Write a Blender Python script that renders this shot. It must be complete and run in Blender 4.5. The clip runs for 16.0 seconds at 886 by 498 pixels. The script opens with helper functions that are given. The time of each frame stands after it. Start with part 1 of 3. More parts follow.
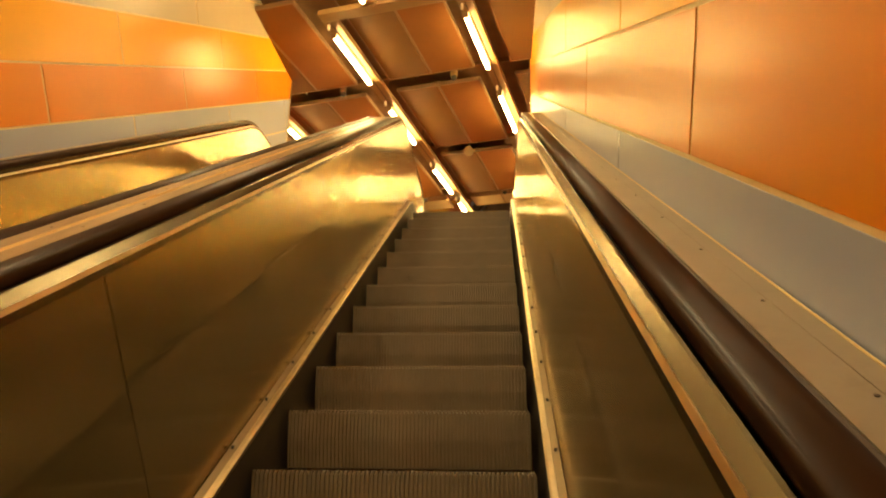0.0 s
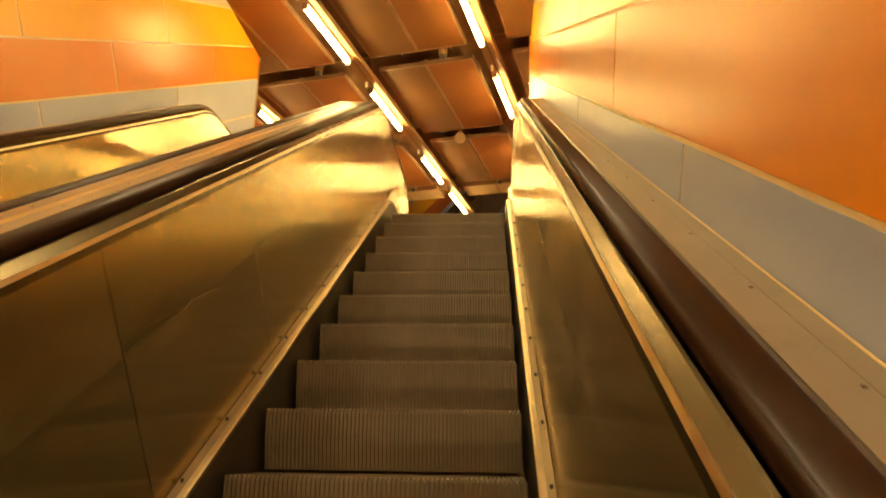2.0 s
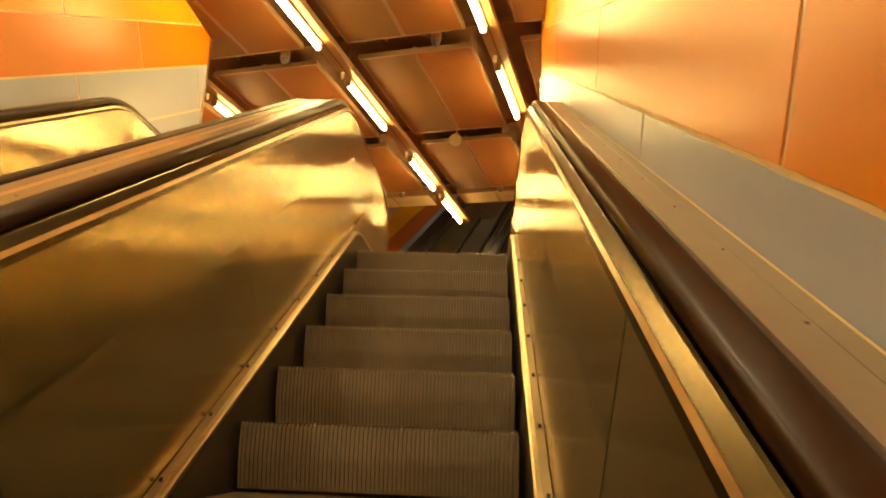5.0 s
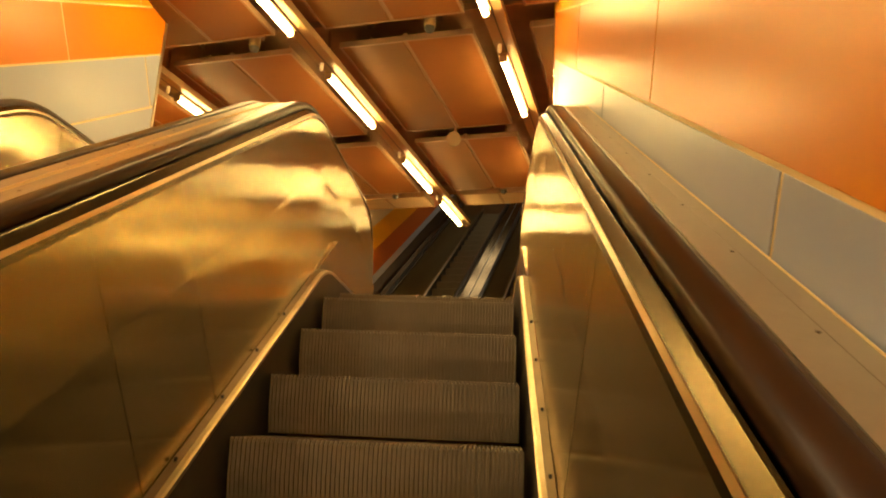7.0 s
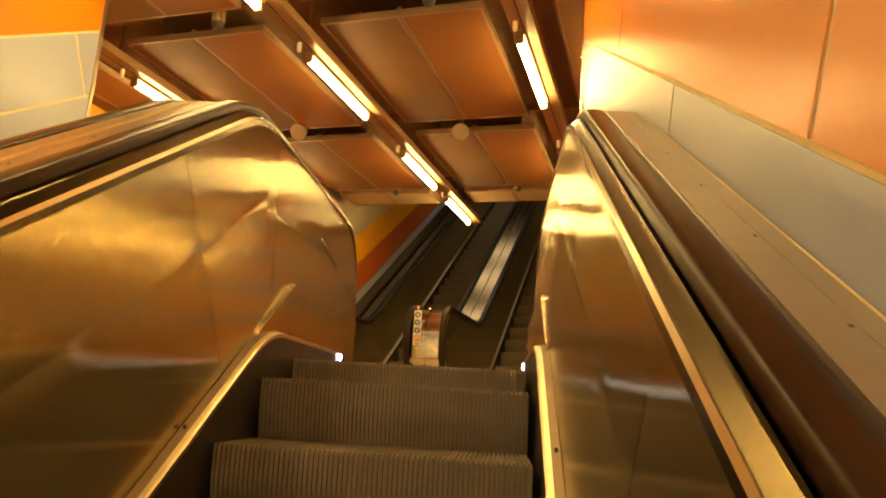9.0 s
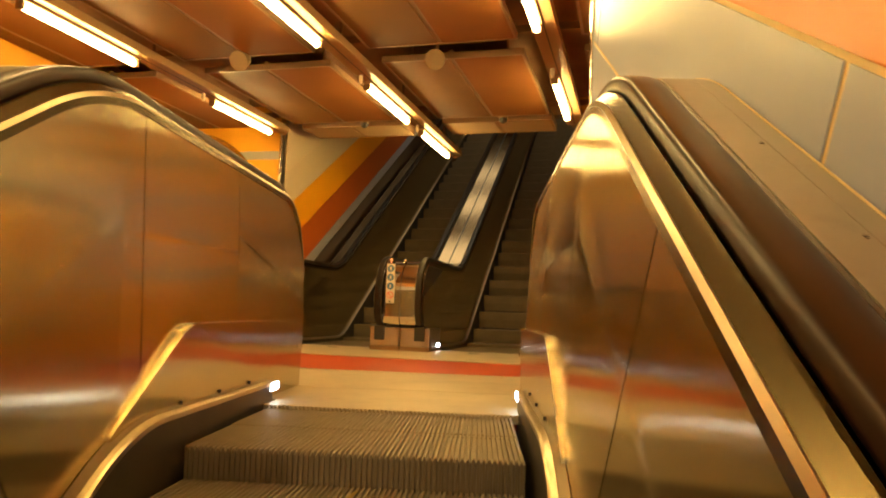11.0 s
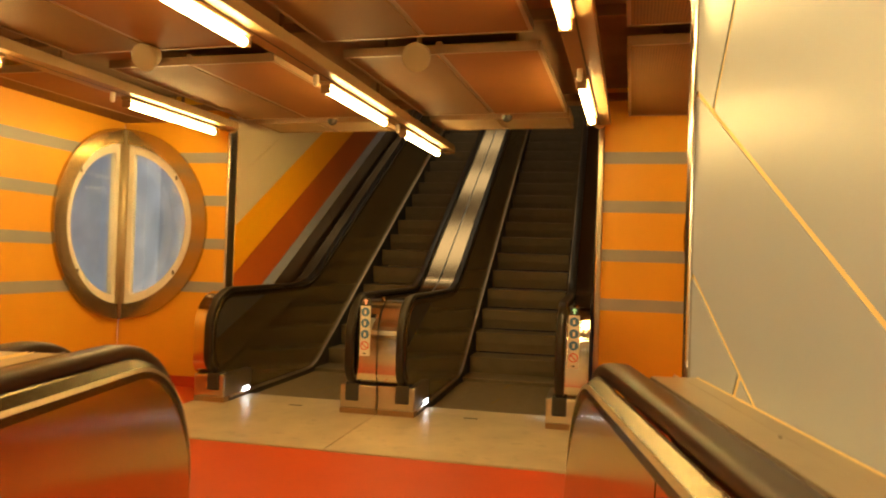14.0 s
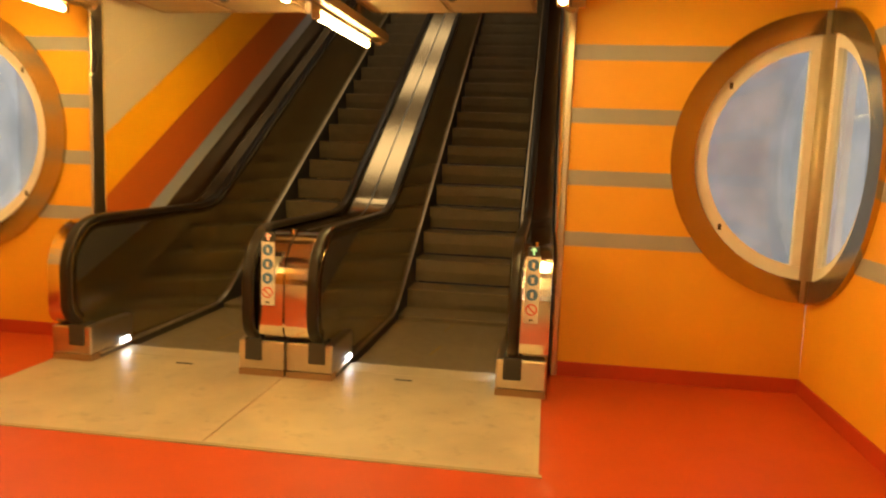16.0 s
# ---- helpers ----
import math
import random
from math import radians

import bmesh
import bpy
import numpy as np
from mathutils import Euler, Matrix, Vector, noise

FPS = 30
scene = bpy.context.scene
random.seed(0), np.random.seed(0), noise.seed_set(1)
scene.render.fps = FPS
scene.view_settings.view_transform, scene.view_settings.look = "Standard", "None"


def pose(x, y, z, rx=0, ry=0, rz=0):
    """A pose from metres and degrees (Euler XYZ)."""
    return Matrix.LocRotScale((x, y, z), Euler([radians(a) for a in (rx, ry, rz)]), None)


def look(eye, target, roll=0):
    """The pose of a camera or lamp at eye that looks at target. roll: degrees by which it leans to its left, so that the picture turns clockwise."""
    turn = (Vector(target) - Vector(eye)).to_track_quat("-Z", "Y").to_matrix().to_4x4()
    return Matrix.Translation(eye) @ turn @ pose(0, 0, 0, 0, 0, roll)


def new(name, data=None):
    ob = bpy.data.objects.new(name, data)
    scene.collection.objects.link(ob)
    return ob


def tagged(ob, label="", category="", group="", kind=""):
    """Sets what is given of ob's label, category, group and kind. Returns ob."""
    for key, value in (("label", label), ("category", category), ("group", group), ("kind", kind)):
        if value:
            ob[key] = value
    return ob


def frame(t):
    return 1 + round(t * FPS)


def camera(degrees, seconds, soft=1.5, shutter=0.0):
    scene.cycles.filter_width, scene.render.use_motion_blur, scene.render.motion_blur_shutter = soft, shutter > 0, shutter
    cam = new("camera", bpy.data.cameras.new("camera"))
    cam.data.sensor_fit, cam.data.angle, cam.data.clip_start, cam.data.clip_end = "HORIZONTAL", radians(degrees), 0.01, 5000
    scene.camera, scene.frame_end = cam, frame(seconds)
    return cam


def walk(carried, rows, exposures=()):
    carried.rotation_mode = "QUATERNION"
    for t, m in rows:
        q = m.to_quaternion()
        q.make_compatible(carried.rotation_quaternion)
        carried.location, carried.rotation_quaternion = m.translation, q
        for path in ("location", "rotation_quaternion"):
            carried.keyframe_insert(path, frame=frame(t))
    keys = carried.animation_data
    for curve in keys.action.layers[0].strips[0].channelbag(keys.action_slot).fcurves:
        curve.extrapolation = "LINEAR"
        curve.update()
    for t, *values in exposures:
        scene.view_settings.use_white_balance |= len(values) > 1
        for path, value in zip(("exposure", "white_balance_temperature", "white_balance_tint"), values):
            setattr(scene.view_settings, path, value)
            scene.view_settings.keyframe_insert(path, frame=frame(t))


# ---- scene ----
cam = camera(63.5, 16.0, 2.0, 0.5)
PATH = [
    (0, (0.407, 3.681, -2.757), (0.258, 5.58, -2.149), 0.6),
    (0.5, (0.432, 3.88, -2.636), (0.302, 5.791, -2.061), 0.1),
    (1, (0.468, 4.097, -2.471), (0.348, 6.018, -1.926), 0.3),
    (1.5, (0.469, 4.339, -2.345), (0.348, 6.259, -1.799), 0.6),
    (2, (0.423, 4.634, -2.182), (0.289, 6.551, -1.628), 0.8),
    (2.5, (0.487, 4.821, -2.058), (0.344, 6.748, -1.544), 0.9),
    (3, (0.477, 5.065, -1.909), (0.342, 6.992, -1.391), 1.1),
    (3.5, (0.472, 5.326, -1.737), (0.341, 7.253, -1.218), 1.7),
    (4, (0.416, 5.575, -1.611), (0.301, 7.5, -1.08), 1.7),
    (6.5, (0.411, 6.755, -0.889), (0.263, 8.685, -0.385), 2.9),
    (7, (0.404, 6.988, -0.749), (0.274, 8.924, -0.264), 2.4),
    (7.5, (0.401, 7.235, -0.611), (0.248, 9.178, -0.165), 2.4),
    (8, (0.409, 7.496, -0.458), (0.242, 9.434, 0.011), 3.1),
    (8.5, (0.41, 7.746, -0.31), (0.255, 9.689, 0.139), 3.1),
    (9, (0.418, 7.993, -0.165), (0.253, 9.94, 0.259), 3.3),
    (9.5, (0.409, 8.238, -0.031), (0.272, 10.194, 0.359), 3.1),
    (12, (0.389, 9.459, 0.714), (0.282, 11.453, 0.811), 1.9),
    (12.5, (0.386, 9.722, 0.862), (0.269, 11.716, 0.968), 1.9),
    (13, (0.368, 9.989, 1.011), (0.248, 11.983, 1.106), 1.8),
    (13.5, (0.355, 10.252, 1.155), (0.228, 12.247, 1.222), 1.7),
    (14, (0.339, 10.495, 1.297), (0.25, 12.493, 1.327), 1.8),
    (14.5, (0.339, 10.755, 1.416), (0.319, 12.755, 1.373), 1.2),
    (15, (0.33, 11.043, 1.495), (0.302, 13.04, 1.384), 1.8),
    (15.5, (0.317, 11.361, 1.495), (0.328, 13.355, 1.34), 2.0),
    (16, (0.439, 11.779, 1.45), (0.499, 13.763, 1.208), 2.2),
]
walk(cam, [(t, look(eye, target, roll)) for t, eye, target, roll in PATH], [(0, 0.44), (4, 0.44), (6.5, 0.27), (9.5, 0.2), (12.5, 0.14), (14.5, 0.08), (15, 0.12), (15.5, 0.34), (16, 0.48)])

random.seed(7)
# ---- world and light ----
world = bpy.data.worlds.new("world")
scene.world = world
world.use_nodes = True
world.node_tree.nodes["Background"].inputs[0].default_value = (0.02, 0.018, 0.015, 1)
world.node_tree.nodes["Background"].inputs[1].default_value = 0.3
TUBE_POWER = 72.0
PHASE = 0.36

# ---- materials ----
def mat(name, base, rough=0.5, metal=0.0, var=0.08, scale=6.0, bump=0.0, bscale=40.0, stretch=(1, 1, 1), rvar=0.1, coat=0.0, dirt=0.0):
    m = bpy.data.materials.new(name)
    m.use_nodes = True
    nt = m.node_tree
    b = nt.nodes["Principled BSDF"]
    b.inputs["Roughness"].default_value = rough
    b.inputs["Metallic"].default_value = metal
    b.inputs["Coat Weight"].default_value = coat
    tc = nt.nodes.new("ShaderNodeTexCoord")
    mp = nt.nodes.new("ShaderNodeMapping")
    mp.inputs["Scale"].default_value = stretch
    nt.links.new(tc.outputs["Object"], mp.inputs["Vector"])
    n1 = nt.nodes.new("ShaderNodeTexNoise")
    n1.inputs["Scale"].default_value = scale
    n1.inputs["Detail"].default_value = 5
    nt.links.new(mp.outputs[0], n1.inputs["Vector"])
    n2 = nt.nodes.new("ShaderNodeTexNoise")
    n2.inputs["Scale"].default_value = scale * 0.17
    n2.inputs["Detail"].default_value = 3
    nt.links.new(tc.outputs["Object"], n2.inputs["Vector"])
    mix = nt.nodes.new("ShaderNodeMix")
    mix.data_type = "RGBA"
    lo = [c * (1 - var) for c in base]
    hi = [min(1, c * (1 + var)) for c in base]
    mix.inputs[6].default_value = (*lo, 1)
    mix.inputs[7].default_value = (*hi, 1)
    av = nt.nodes.new("ShaderNodeMath")
    av.operation = "ADD"
    nt.links.new(n1.outputs[0], av.inputs[0])
    nt.links.new(n2.outputs[0], av.inputs[1])
    hv = nt.nodes.new("ShaderNodeMapRange")
    hv.inputs[1].default_value, hv.inputs[2].default_value = 0.7, 1.3
    nt.links.new(av.outputs[0], hv.inputs[0])
    nt.links.new(hv.outputs[0], mix.inputs[0])
    col = mix.outputs[2]
    if dirt:
        n3 = nt.nodes.new("ShaderNodeTexNoise")
        n3.inputs["Scale"].default_value = scale * 2.3
        n3.inputs["Detail"].default_value = 8
        n3.inputs["Roughness"].default_value = 0.7
        nt.links.new(tc.outputs["Object"], n3.inputs["Vector"])
        r3 = nt.nodes.new("ShaderNodeMapRange")
        r3.inputs[1].default_value, r3.inputs[2].default_value = 0.55, 0.75
        r3.inputs[4].default_value = dirt
        nt.links.new(n3.outputs[0], r3.inputs[0])
        mx = nt.nodes.new("ShaderNodeMix")
        mx.data_type = "RGBA"
        nt.links.new(r3.outputs[0], mx.inputs[0])
        nt.links.new(col, mx.inputs[6])
        mx.inputs[7].default_value = (*[c * 0.35 for c in base], 1)
        col = mx.outputs[2]
    nt.links.new(col, b.inputs["Base Color"])
    rr = nt.nodes.new("ShaderNodeMapRange")
    rr.inputs[3].default_value, rr.inputs[4].default_value = max(0.02, rough - rvar), min(1, rough + rvar)
    nt.links.new(n2.outputs[0], rr.inputs[0])
    nt.links.new(rr.outputs[0], b.inputs["Roughness"])
    if bump:
        nb = nt.nodes.new("ShaderNodeTexNoise")
        nb.inputs["Scale"].default_value = bscale
        nb.inputs["Detail"].default_value = 2
        nt.links.new(mp.outputs[0], nb.inputs["Vector"])
        bp = nt.nodes.new("ShaderNodeBump")
        bp.inputs["Strength"].default_value = bump
        bp.inputs["Distance"].default_value = 0.01
        nt.links.new(nb.outputs[0], bp.inputs["Height"])
        nt.links.new(bp.outputs[0], b.inputs["Normal"])
    return m


def brushed(m, amount=0.85):
    """Brush marks that blur reflections along the horizontal."""
    nt = m.node_tree
    b = nt.nodes["Principled BSDF"]
    tg = nt.nodes.new("ShaderNodeTangent")
    tg.direction_type, tg.axis = "RADIAL", "Z"
    nt.links.new(tg.outputs[0], b.inputs["Tangent"])
    b.inputs["Anisotropic"].default_value = amount


def glow(name, color, strength):
    m = bpy.data.materials.new(name)
    m.use_nodes = True
    b = m.node_tree.nodes["Principled BSDF"]
    b.inputs["Base Color"].default_value = (0.8, 0.8, 0.8, 1)
    b.inputs["Emission Color"].default_value = (*color, 1)
    b.inputs["Emission Strength"].default_value = strength
    return m


PANEL = mat("brushed_steel_panel", (0.63, 0.555, 0.36), 0.18, 1.0, 0.05, 3.0, 0.003, 0.6, (1, 0.12, 1.6), 0.015)
brushed(PANEL, 0.97)
STEEL = mat("satin_steel", (0.5, 0.43, 0.34), 0.3, 1.0, 0.1, 8.0, 0.03, 30.0, (1, 1, 1), 0.08)
POLISH = mat("polished_steel", (0.68, 0.64, 0.58), 0.12, 1.0, 0.05, 6.0, 0.02, 5.0)
DECK = mat("deck_steel", (0.36, 0.29, 0.2), 0.3, 0.4, 0.1, 5.0, 0.02, 40.0, (1, 1, 1), 0.06, 0, 0.25)
RUBBER = mat("handrail_rubber", (0.03, 0.0125, 0.006), 0.32, 0.0, 0.15, 9.0, 0.0, 6, (1, 1, 1), 0.02)
RUBBER.node_tree.nodes["Principled BSDF"].inputs["Specular IOR Level"].default_value = 0.3
BELT = mat("black_handrail_rubber", (0.016, 0.011, 0.007), 0.32, 0.0, 0.15, 9.0, 0.0, 6, (1, 1, 1), 0.02)
BELT.node_tree.nodes["Principled BSDF"].inputs["Specular IOR Level"].default_value = 0.3
BROWN = mat("dark_brown_metal", (0.06, 0.035, 0.02), 0.4, 0.3)
SKIRT = mat("dark_skirt", (0.07, 0.057, 0.045), 0.42, 0.3, 0.2, 6.0)
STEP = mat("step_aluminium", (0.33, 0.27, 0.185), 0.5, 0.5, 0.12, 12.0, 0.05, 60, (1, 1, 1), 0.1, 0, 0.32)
# darker than the tread: shade below each nose is put into this colour
SHADED_RISER = mat("shaded_step_riser", (0.195, 0.152, 0.098), 0.55, 0.3, 0.15, 9.0, 0.0, 60, (1, 1, 1), 0.1, 0, 0.28)
TRIM = mat("worn_steel_trim", (0.55, 0.45, 0.31), 0.34, 1.0, 0.15, 14.0, 0.05, 60)
LEDGE = mat("dull_ledge", (0.26, 0.2, 0.125), 0.4, 0.9, 0.15, 8.0)
GUIDE = mat("guide_steel", (0.13, 0.102, 0.052), 0.26, 1.0, 0.06, 5.0, 0.0, 5.0, (1, 0.3, 1), 0.02)
BRIGHTDECK = mat("bright_deck_steel", (0.58, 0.44, 0.26), 0.14, 1.0, 0.05, 3.0, 0.02, 4.0, (1, 1, 1), 0.04)
RINGSTEEL = mat("brown_tinted_steel", (0.42, 0.345, 0.22), 0.2, 1.0, 0.08, 5.0, 0.06, 9.0)
POSTSTEEL = mat("dull_post_steel", (0.5, 0.41, 0.26), 0.55, 0.7, 0.1, 8.0)
YELLOW = mat("worn_yellow_paint", (0.42, 0.28, 0.05), 0.6)
FLOORPLATE = mat("floor_plate_steel", (0.58, 0.48, 0.33), 0.42, 0.4, 0.15, 3.0, 0.05, 90, (1, 1, 1), 0.1, 0, 0.42)
REDFLOOR = mat("red_rubber_floor", (0.5, 0.064, 0.010), 0.42, 0.0, 0.08, 3.0, 0.05, 120, (1, 1, 1), 0.08, 0, 0.1)
ORANGE = mat("orange_enamel", (0.72, 0.222, 0.005), 0.30, 0.0, 0.05, 1.5, 0.02, 3.0, (1, 1, 1), 0.06, 0, 0.04)
AMBER = mat("amber_enamel", (0.84, 0.39, 0.01), 0.30, 0.0, 0.05, 1.5, 0.02, 3.0, (1, 1, 1), 0.06, 0, 0.04)
# the orange enamel again, darkened for the weaker light in the upper shaft
DIM_ORANGE = mat("dim_orange_enamel", (0.5, 0.112, 0.018), 0.30, 0.0, 0.05, 1.5, 0.02, 3.0, (1, 1, 1), 0.06, 0, 0.04)
for enamel in (ORANGE, AMBER, DIM_ORANGE):
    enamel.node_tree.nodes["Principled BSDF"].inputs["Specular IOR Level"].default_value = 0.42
GREY = mat("blue_grey_enamel", (0.36, 0.405, 0.54), 0.3, 0.0, 0.04, 1.5, 0.02, 3.0, (1, 1, 1), 0.06)
CREAM = mat("cream_enamel", (0.56, 0.46, 0.32), 0.32, 0.0, 0.05, 1.5, 0.02, 3.0, (1, 1, 1), 0.06)
JOINT = mat("cream_joint", (0.85, 0.66, 0.33), 0.6)
HALLWALL = mat("yellow_wall_paint", (0.70, 0.335, 0.018), 0.5, 0.0, 0.05, 2.0, 0.02, 50, (1, 1, 1), 0.05, 0, 0.05)
STRIPE = mat("grey_stripe_paint", (0.3, 0.29, 0.27), 0.5, 0.0, 0.06, 4.0)
REDBASE = mat("red_skirting", (0.42, 0.04, 0.008), 0.5)
CEILPANEL = mat("perforated_ceiling_panel", (0.2, 0.097, 0.028), 0.65, 0.0, 0.12, 3.0, 0.0, 60, (1, 1, 1), 0.05, 0, 0.15)
CEILSHEET = mat("plain_ceiling_sheet", (0.215, 0.084, 0.02), 0.6, 0.0, 0.1, 2.0, 0.0, 60, (1, 1, 1), 0.05, 0, 0.08)
CEILDARK = mat("dark_slab", (0.22, 0.12, 0.058), 0.9, 0.0, 0.2, 4.0)
BEAM = mat("beige_trunking", (0.29, 0.18, 0.078), 0.45, 0.0, 0.05, 4.0)
for m in (CEILPANEL, CEILSHEET):
    m.node_tree.nodes["Principled BSDF"].inputs["Specular IOR Level"].default_value = 0.2


def perforate(m, scale):
    nt = m.node_tree
    b = nt.nodes["Principled BSDF"]
    tc = nt.nodes.new("ShaderNodeTexCoord")
    v = nt.nodes.new("ShaderNodeTexVoronoi")
    v.inputs["Scale"].default_value = scale
    v.inputs["Randomness"].default_value = 0.0
    nt.links.new(tc.outputs["Object"], v.inputs["Vector"])
    r = nt.nodes.new("ShaderNodeMapRange")
    r.inputs[1].default_value, r.inputs[2].default_value = 0.22, 0.34
    r.inputs[3].default_value, r.inputs[4].default_value = 0.35, 1.0
    nt.links.new(v.outputs["Distance"], r.inputs[0])
    mx = nt.nodes.new("ShaderNodeMix")
    mx.data_type, mx.blend_type = "RGBA", "MULTIPLY"
    mx.inputs[0].default_value = 1.0
    old = b.inputs["Base Color"].links[0].from_socket
    nt.links.new(old, mx.inputs[6])
    nt.links.new(r.outputs[0], mx.inputs[7])
    nt.links.new(mx.outputs[2], b.inputs["Base Color"])


perforate(CEILPANEL, 62.0)
PALEPANEL = mat("pale_ceiling_panel", (0.42, 0.3, 0.16), 0.5, 0.2, 0.08, 3.0)
FRAMEM = mat("brown_frame_metal", (0.28, 0.17, 0.09), 0.45, 0.4, 0.1, 5.0)
SPEAKER = mat("beige_plastic", (0.24, 0.165, 0.085), 0.5)
WHITE = mat("white_plastic", (0.78, 0.74, 0.66), 0.5)
BLACK = mat("black_plastic", (0.03, 0.028, 0.026), 0.5)
BLUE = mat("blue_sticker", (0.07, 0.19, 0.4), 0.5)
RED = mat("red_sticker", (0.7, 0.08, 0.03), 0.5)
TUBE = glow("fluorescent_tube", (1.0, 0.675, 0.22), TUBE_POWER)
# cooler glow for the unseen tubes added over the lower escalators
FILL_TUBE = glow("unseen_fill_tube", (1.0, 0.76, 0.38), TUBE_POWER)
PANELGLOW = glow("light_panel_diffuser", (1.0, 0.8, 0.48), 1.4)
SPOT = glow("skirt_light", (0.8, 0.9, 1.0), 14.0)
GREENLED = glow("green_signal", (0.02, 0.9, 0.3), 0.5)
REDLED = glow("red_signal", (1.0, 0.06, 0.02), 0.5)


def glass():
    m = bpy.data.materials.new("window_glass")
    m.use_nodes = True
    b = m.node_tree.nodes["Principled BSDF"]
    b.inputs["Base Color"].default_value = (0.87, 0.91, 0.94, 1)
    b.inputs["Roughness"].default_value = 0.02
    b.inputs["Transmission Weight"].default_value = 1.0
    b.inputs["IOR"].default_value = 1.45
    b.inputs["Coat Weight"].default_value = 0.6
    return m


GLASS = glass()


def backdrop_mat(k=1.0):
    """Concrete outside the windows, with daylight put in as its own glow; k is its brightness."""
    m = bpy.data.materials.new("glowing_concrete")
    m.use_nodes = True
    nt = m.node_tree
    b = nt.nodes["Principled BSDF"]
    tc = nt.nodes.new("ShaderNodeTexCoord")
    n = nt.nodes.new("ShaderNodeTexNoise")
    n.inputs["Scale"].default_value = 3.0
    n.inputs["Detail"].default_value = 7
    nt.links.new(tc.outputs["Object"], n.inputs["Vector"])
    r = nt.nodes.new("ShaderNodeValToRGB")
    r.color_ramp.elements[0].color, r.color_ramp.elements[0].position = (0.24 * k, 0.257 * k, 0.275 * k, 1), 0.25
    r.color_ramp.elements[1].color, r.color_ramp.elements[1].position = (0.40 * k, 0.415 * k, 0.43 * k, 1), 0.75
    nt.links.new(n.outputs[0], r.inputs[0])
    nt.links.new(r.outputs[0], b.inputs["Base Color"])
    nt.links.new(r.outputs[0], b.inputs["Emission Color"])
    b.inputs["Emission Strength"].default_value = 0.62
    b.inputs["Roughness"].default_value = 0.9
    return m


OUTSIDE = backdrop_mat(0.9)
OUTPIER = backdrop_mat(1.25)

# ---- helpers for meshes ----
def part(name, bm, material, parent=None, label="", m=None, smooth=False):
    me = bpy.data.meshes.new(name)
    bmesh.ops.recalc_face_normals(bm, faces=bm.faces)
    bm.to_mesh(me)
    bm.free()
    me.materials.append(material)
    if smooth:
        for p in me.polygons:
            p.use_smooth = True
    ob = new(name, me)
    if parent is not None:
        ob.parent = parent
    if m is not None:
        ob.matrix_basis = m
    if label:
        tagged(ob, label)
    return ob


def thing(name, label, category, m=None, group="", kind=""):
    ob = new(name)
    ob.empty_display_size = 0.2
    if m is not None:
        ob.matrix_basis = m
    return tagged(ob, label, category, group, kind)


def box(bm, x0, x1, y0, y1, z0, z1, bevel=0.0):
    vs = [bm.verts.new((x, y, z)) for x in (x0, x1) for y in (y0, y1) for z in (z0, z1)]
    fs = [(0, 1, 3, 2), (4, 6, 7, 5), (0, 4, 5, 1), (2, 3, 7, 6), (0, 2, 6, 4), (1, 5, 7, 3)]
    faces = [bm.faces.new([vs[i] for i in f]) for f in fs]
    if bevel:
        edges = list({e for f in faces for e in f.edges})
        bmesh.ops.bevel(bm, geom=edges, offset=bevel, segments=2, profile=0.5, affect="EDGES")
    return bm


def boxm(*a, bevel=0.0):
    return box(bmesh.new(), *a, bevel=bevel)


def fillet(pts, radii, n=10):
    """A 2D polyline with its corners rounded."""
    out = [Vector(pts[0])]
    for i in range(1, len(pts) - 1):
        p, a, b = Vector(pts[i]), Vector(pts[i - 1]), Vector(pts[i + 1])
        d1, d2 = (a - p).normalized(), (b - p).normalized()
        ang = d1.angle(d2)
        r = radii[i - 1]
        if r <= 0 or ang > math.pi - 1e-3:
            out.append(p)
            continue
        t = r / math.tan(ang / 2)
        c = p + (d1 + d2).normalized() * (r / math.sin(ang / 2))
        s, e = p + d1 * t - c, p + d2 * t - c
        for k in range(n + 1):
            f = k / n
            w = s.angle(e)
            v = (s * math.sin((1 - f) * w) + e * math.sin(f * w)) / math.sin(w)
            out.append(c + v)
    out.append(Vector(pts[-1]))
    return out


def sweep(path, section, x0=0.0, closed=True):
    """A section of (across, out) swept along a (v, z) path at x0; out is to the path's left."""
    bm = bmesh.new()
    rings = []
    n = len(path)
    for i, p in enumerate(path):
        a, b = path[max(0, i - 1)], path[min(n - 1, i + 1)]
        d = (b - a).normalized()
        nrm = Vector((-d.y, d.x))
        if 0 < i < n - 1:
            d1, d2 = (p - a).normalized(), (b - p).normalized()
            nrm = nrm / max(0.5, math.sqrt(max(0.0, (1 + d1.dot(d2)) / 2)))
        rings.append([bm.verts.new((x0 + s, p.x + nrm.x * o, p.y + nrm.y * o)) for s, o in section])
    m = len(section)
    for i in range(n - 1):
        for k in range(m if closed else m - 1):
            bm.faces.new((rings[i][k], rings[i][(k + 1) % m], rings[i + 1][(k + 1) % m], rings[i + 1][k]))
    if closed:
        bm.faces.new(rings[0][::-1])
        bm.faces.new(rings[-1])
    return bm


def clip(poly, a, b, c):
    """The part of a 2D polygon where a*v + b*z <= c."""
    out = []
    for i, p in enumerate(poly):
        q = poly[(i + 1) % len(poly)]
        fp, fq = a * p.x + b * p.y - c, a * q.x + b * q.y - c
        if fp <= 0:
            out.append(p)
        if fp * fq < 0:
            out.append(p + (q - p) * (fp / (fp - fq)))
    return out


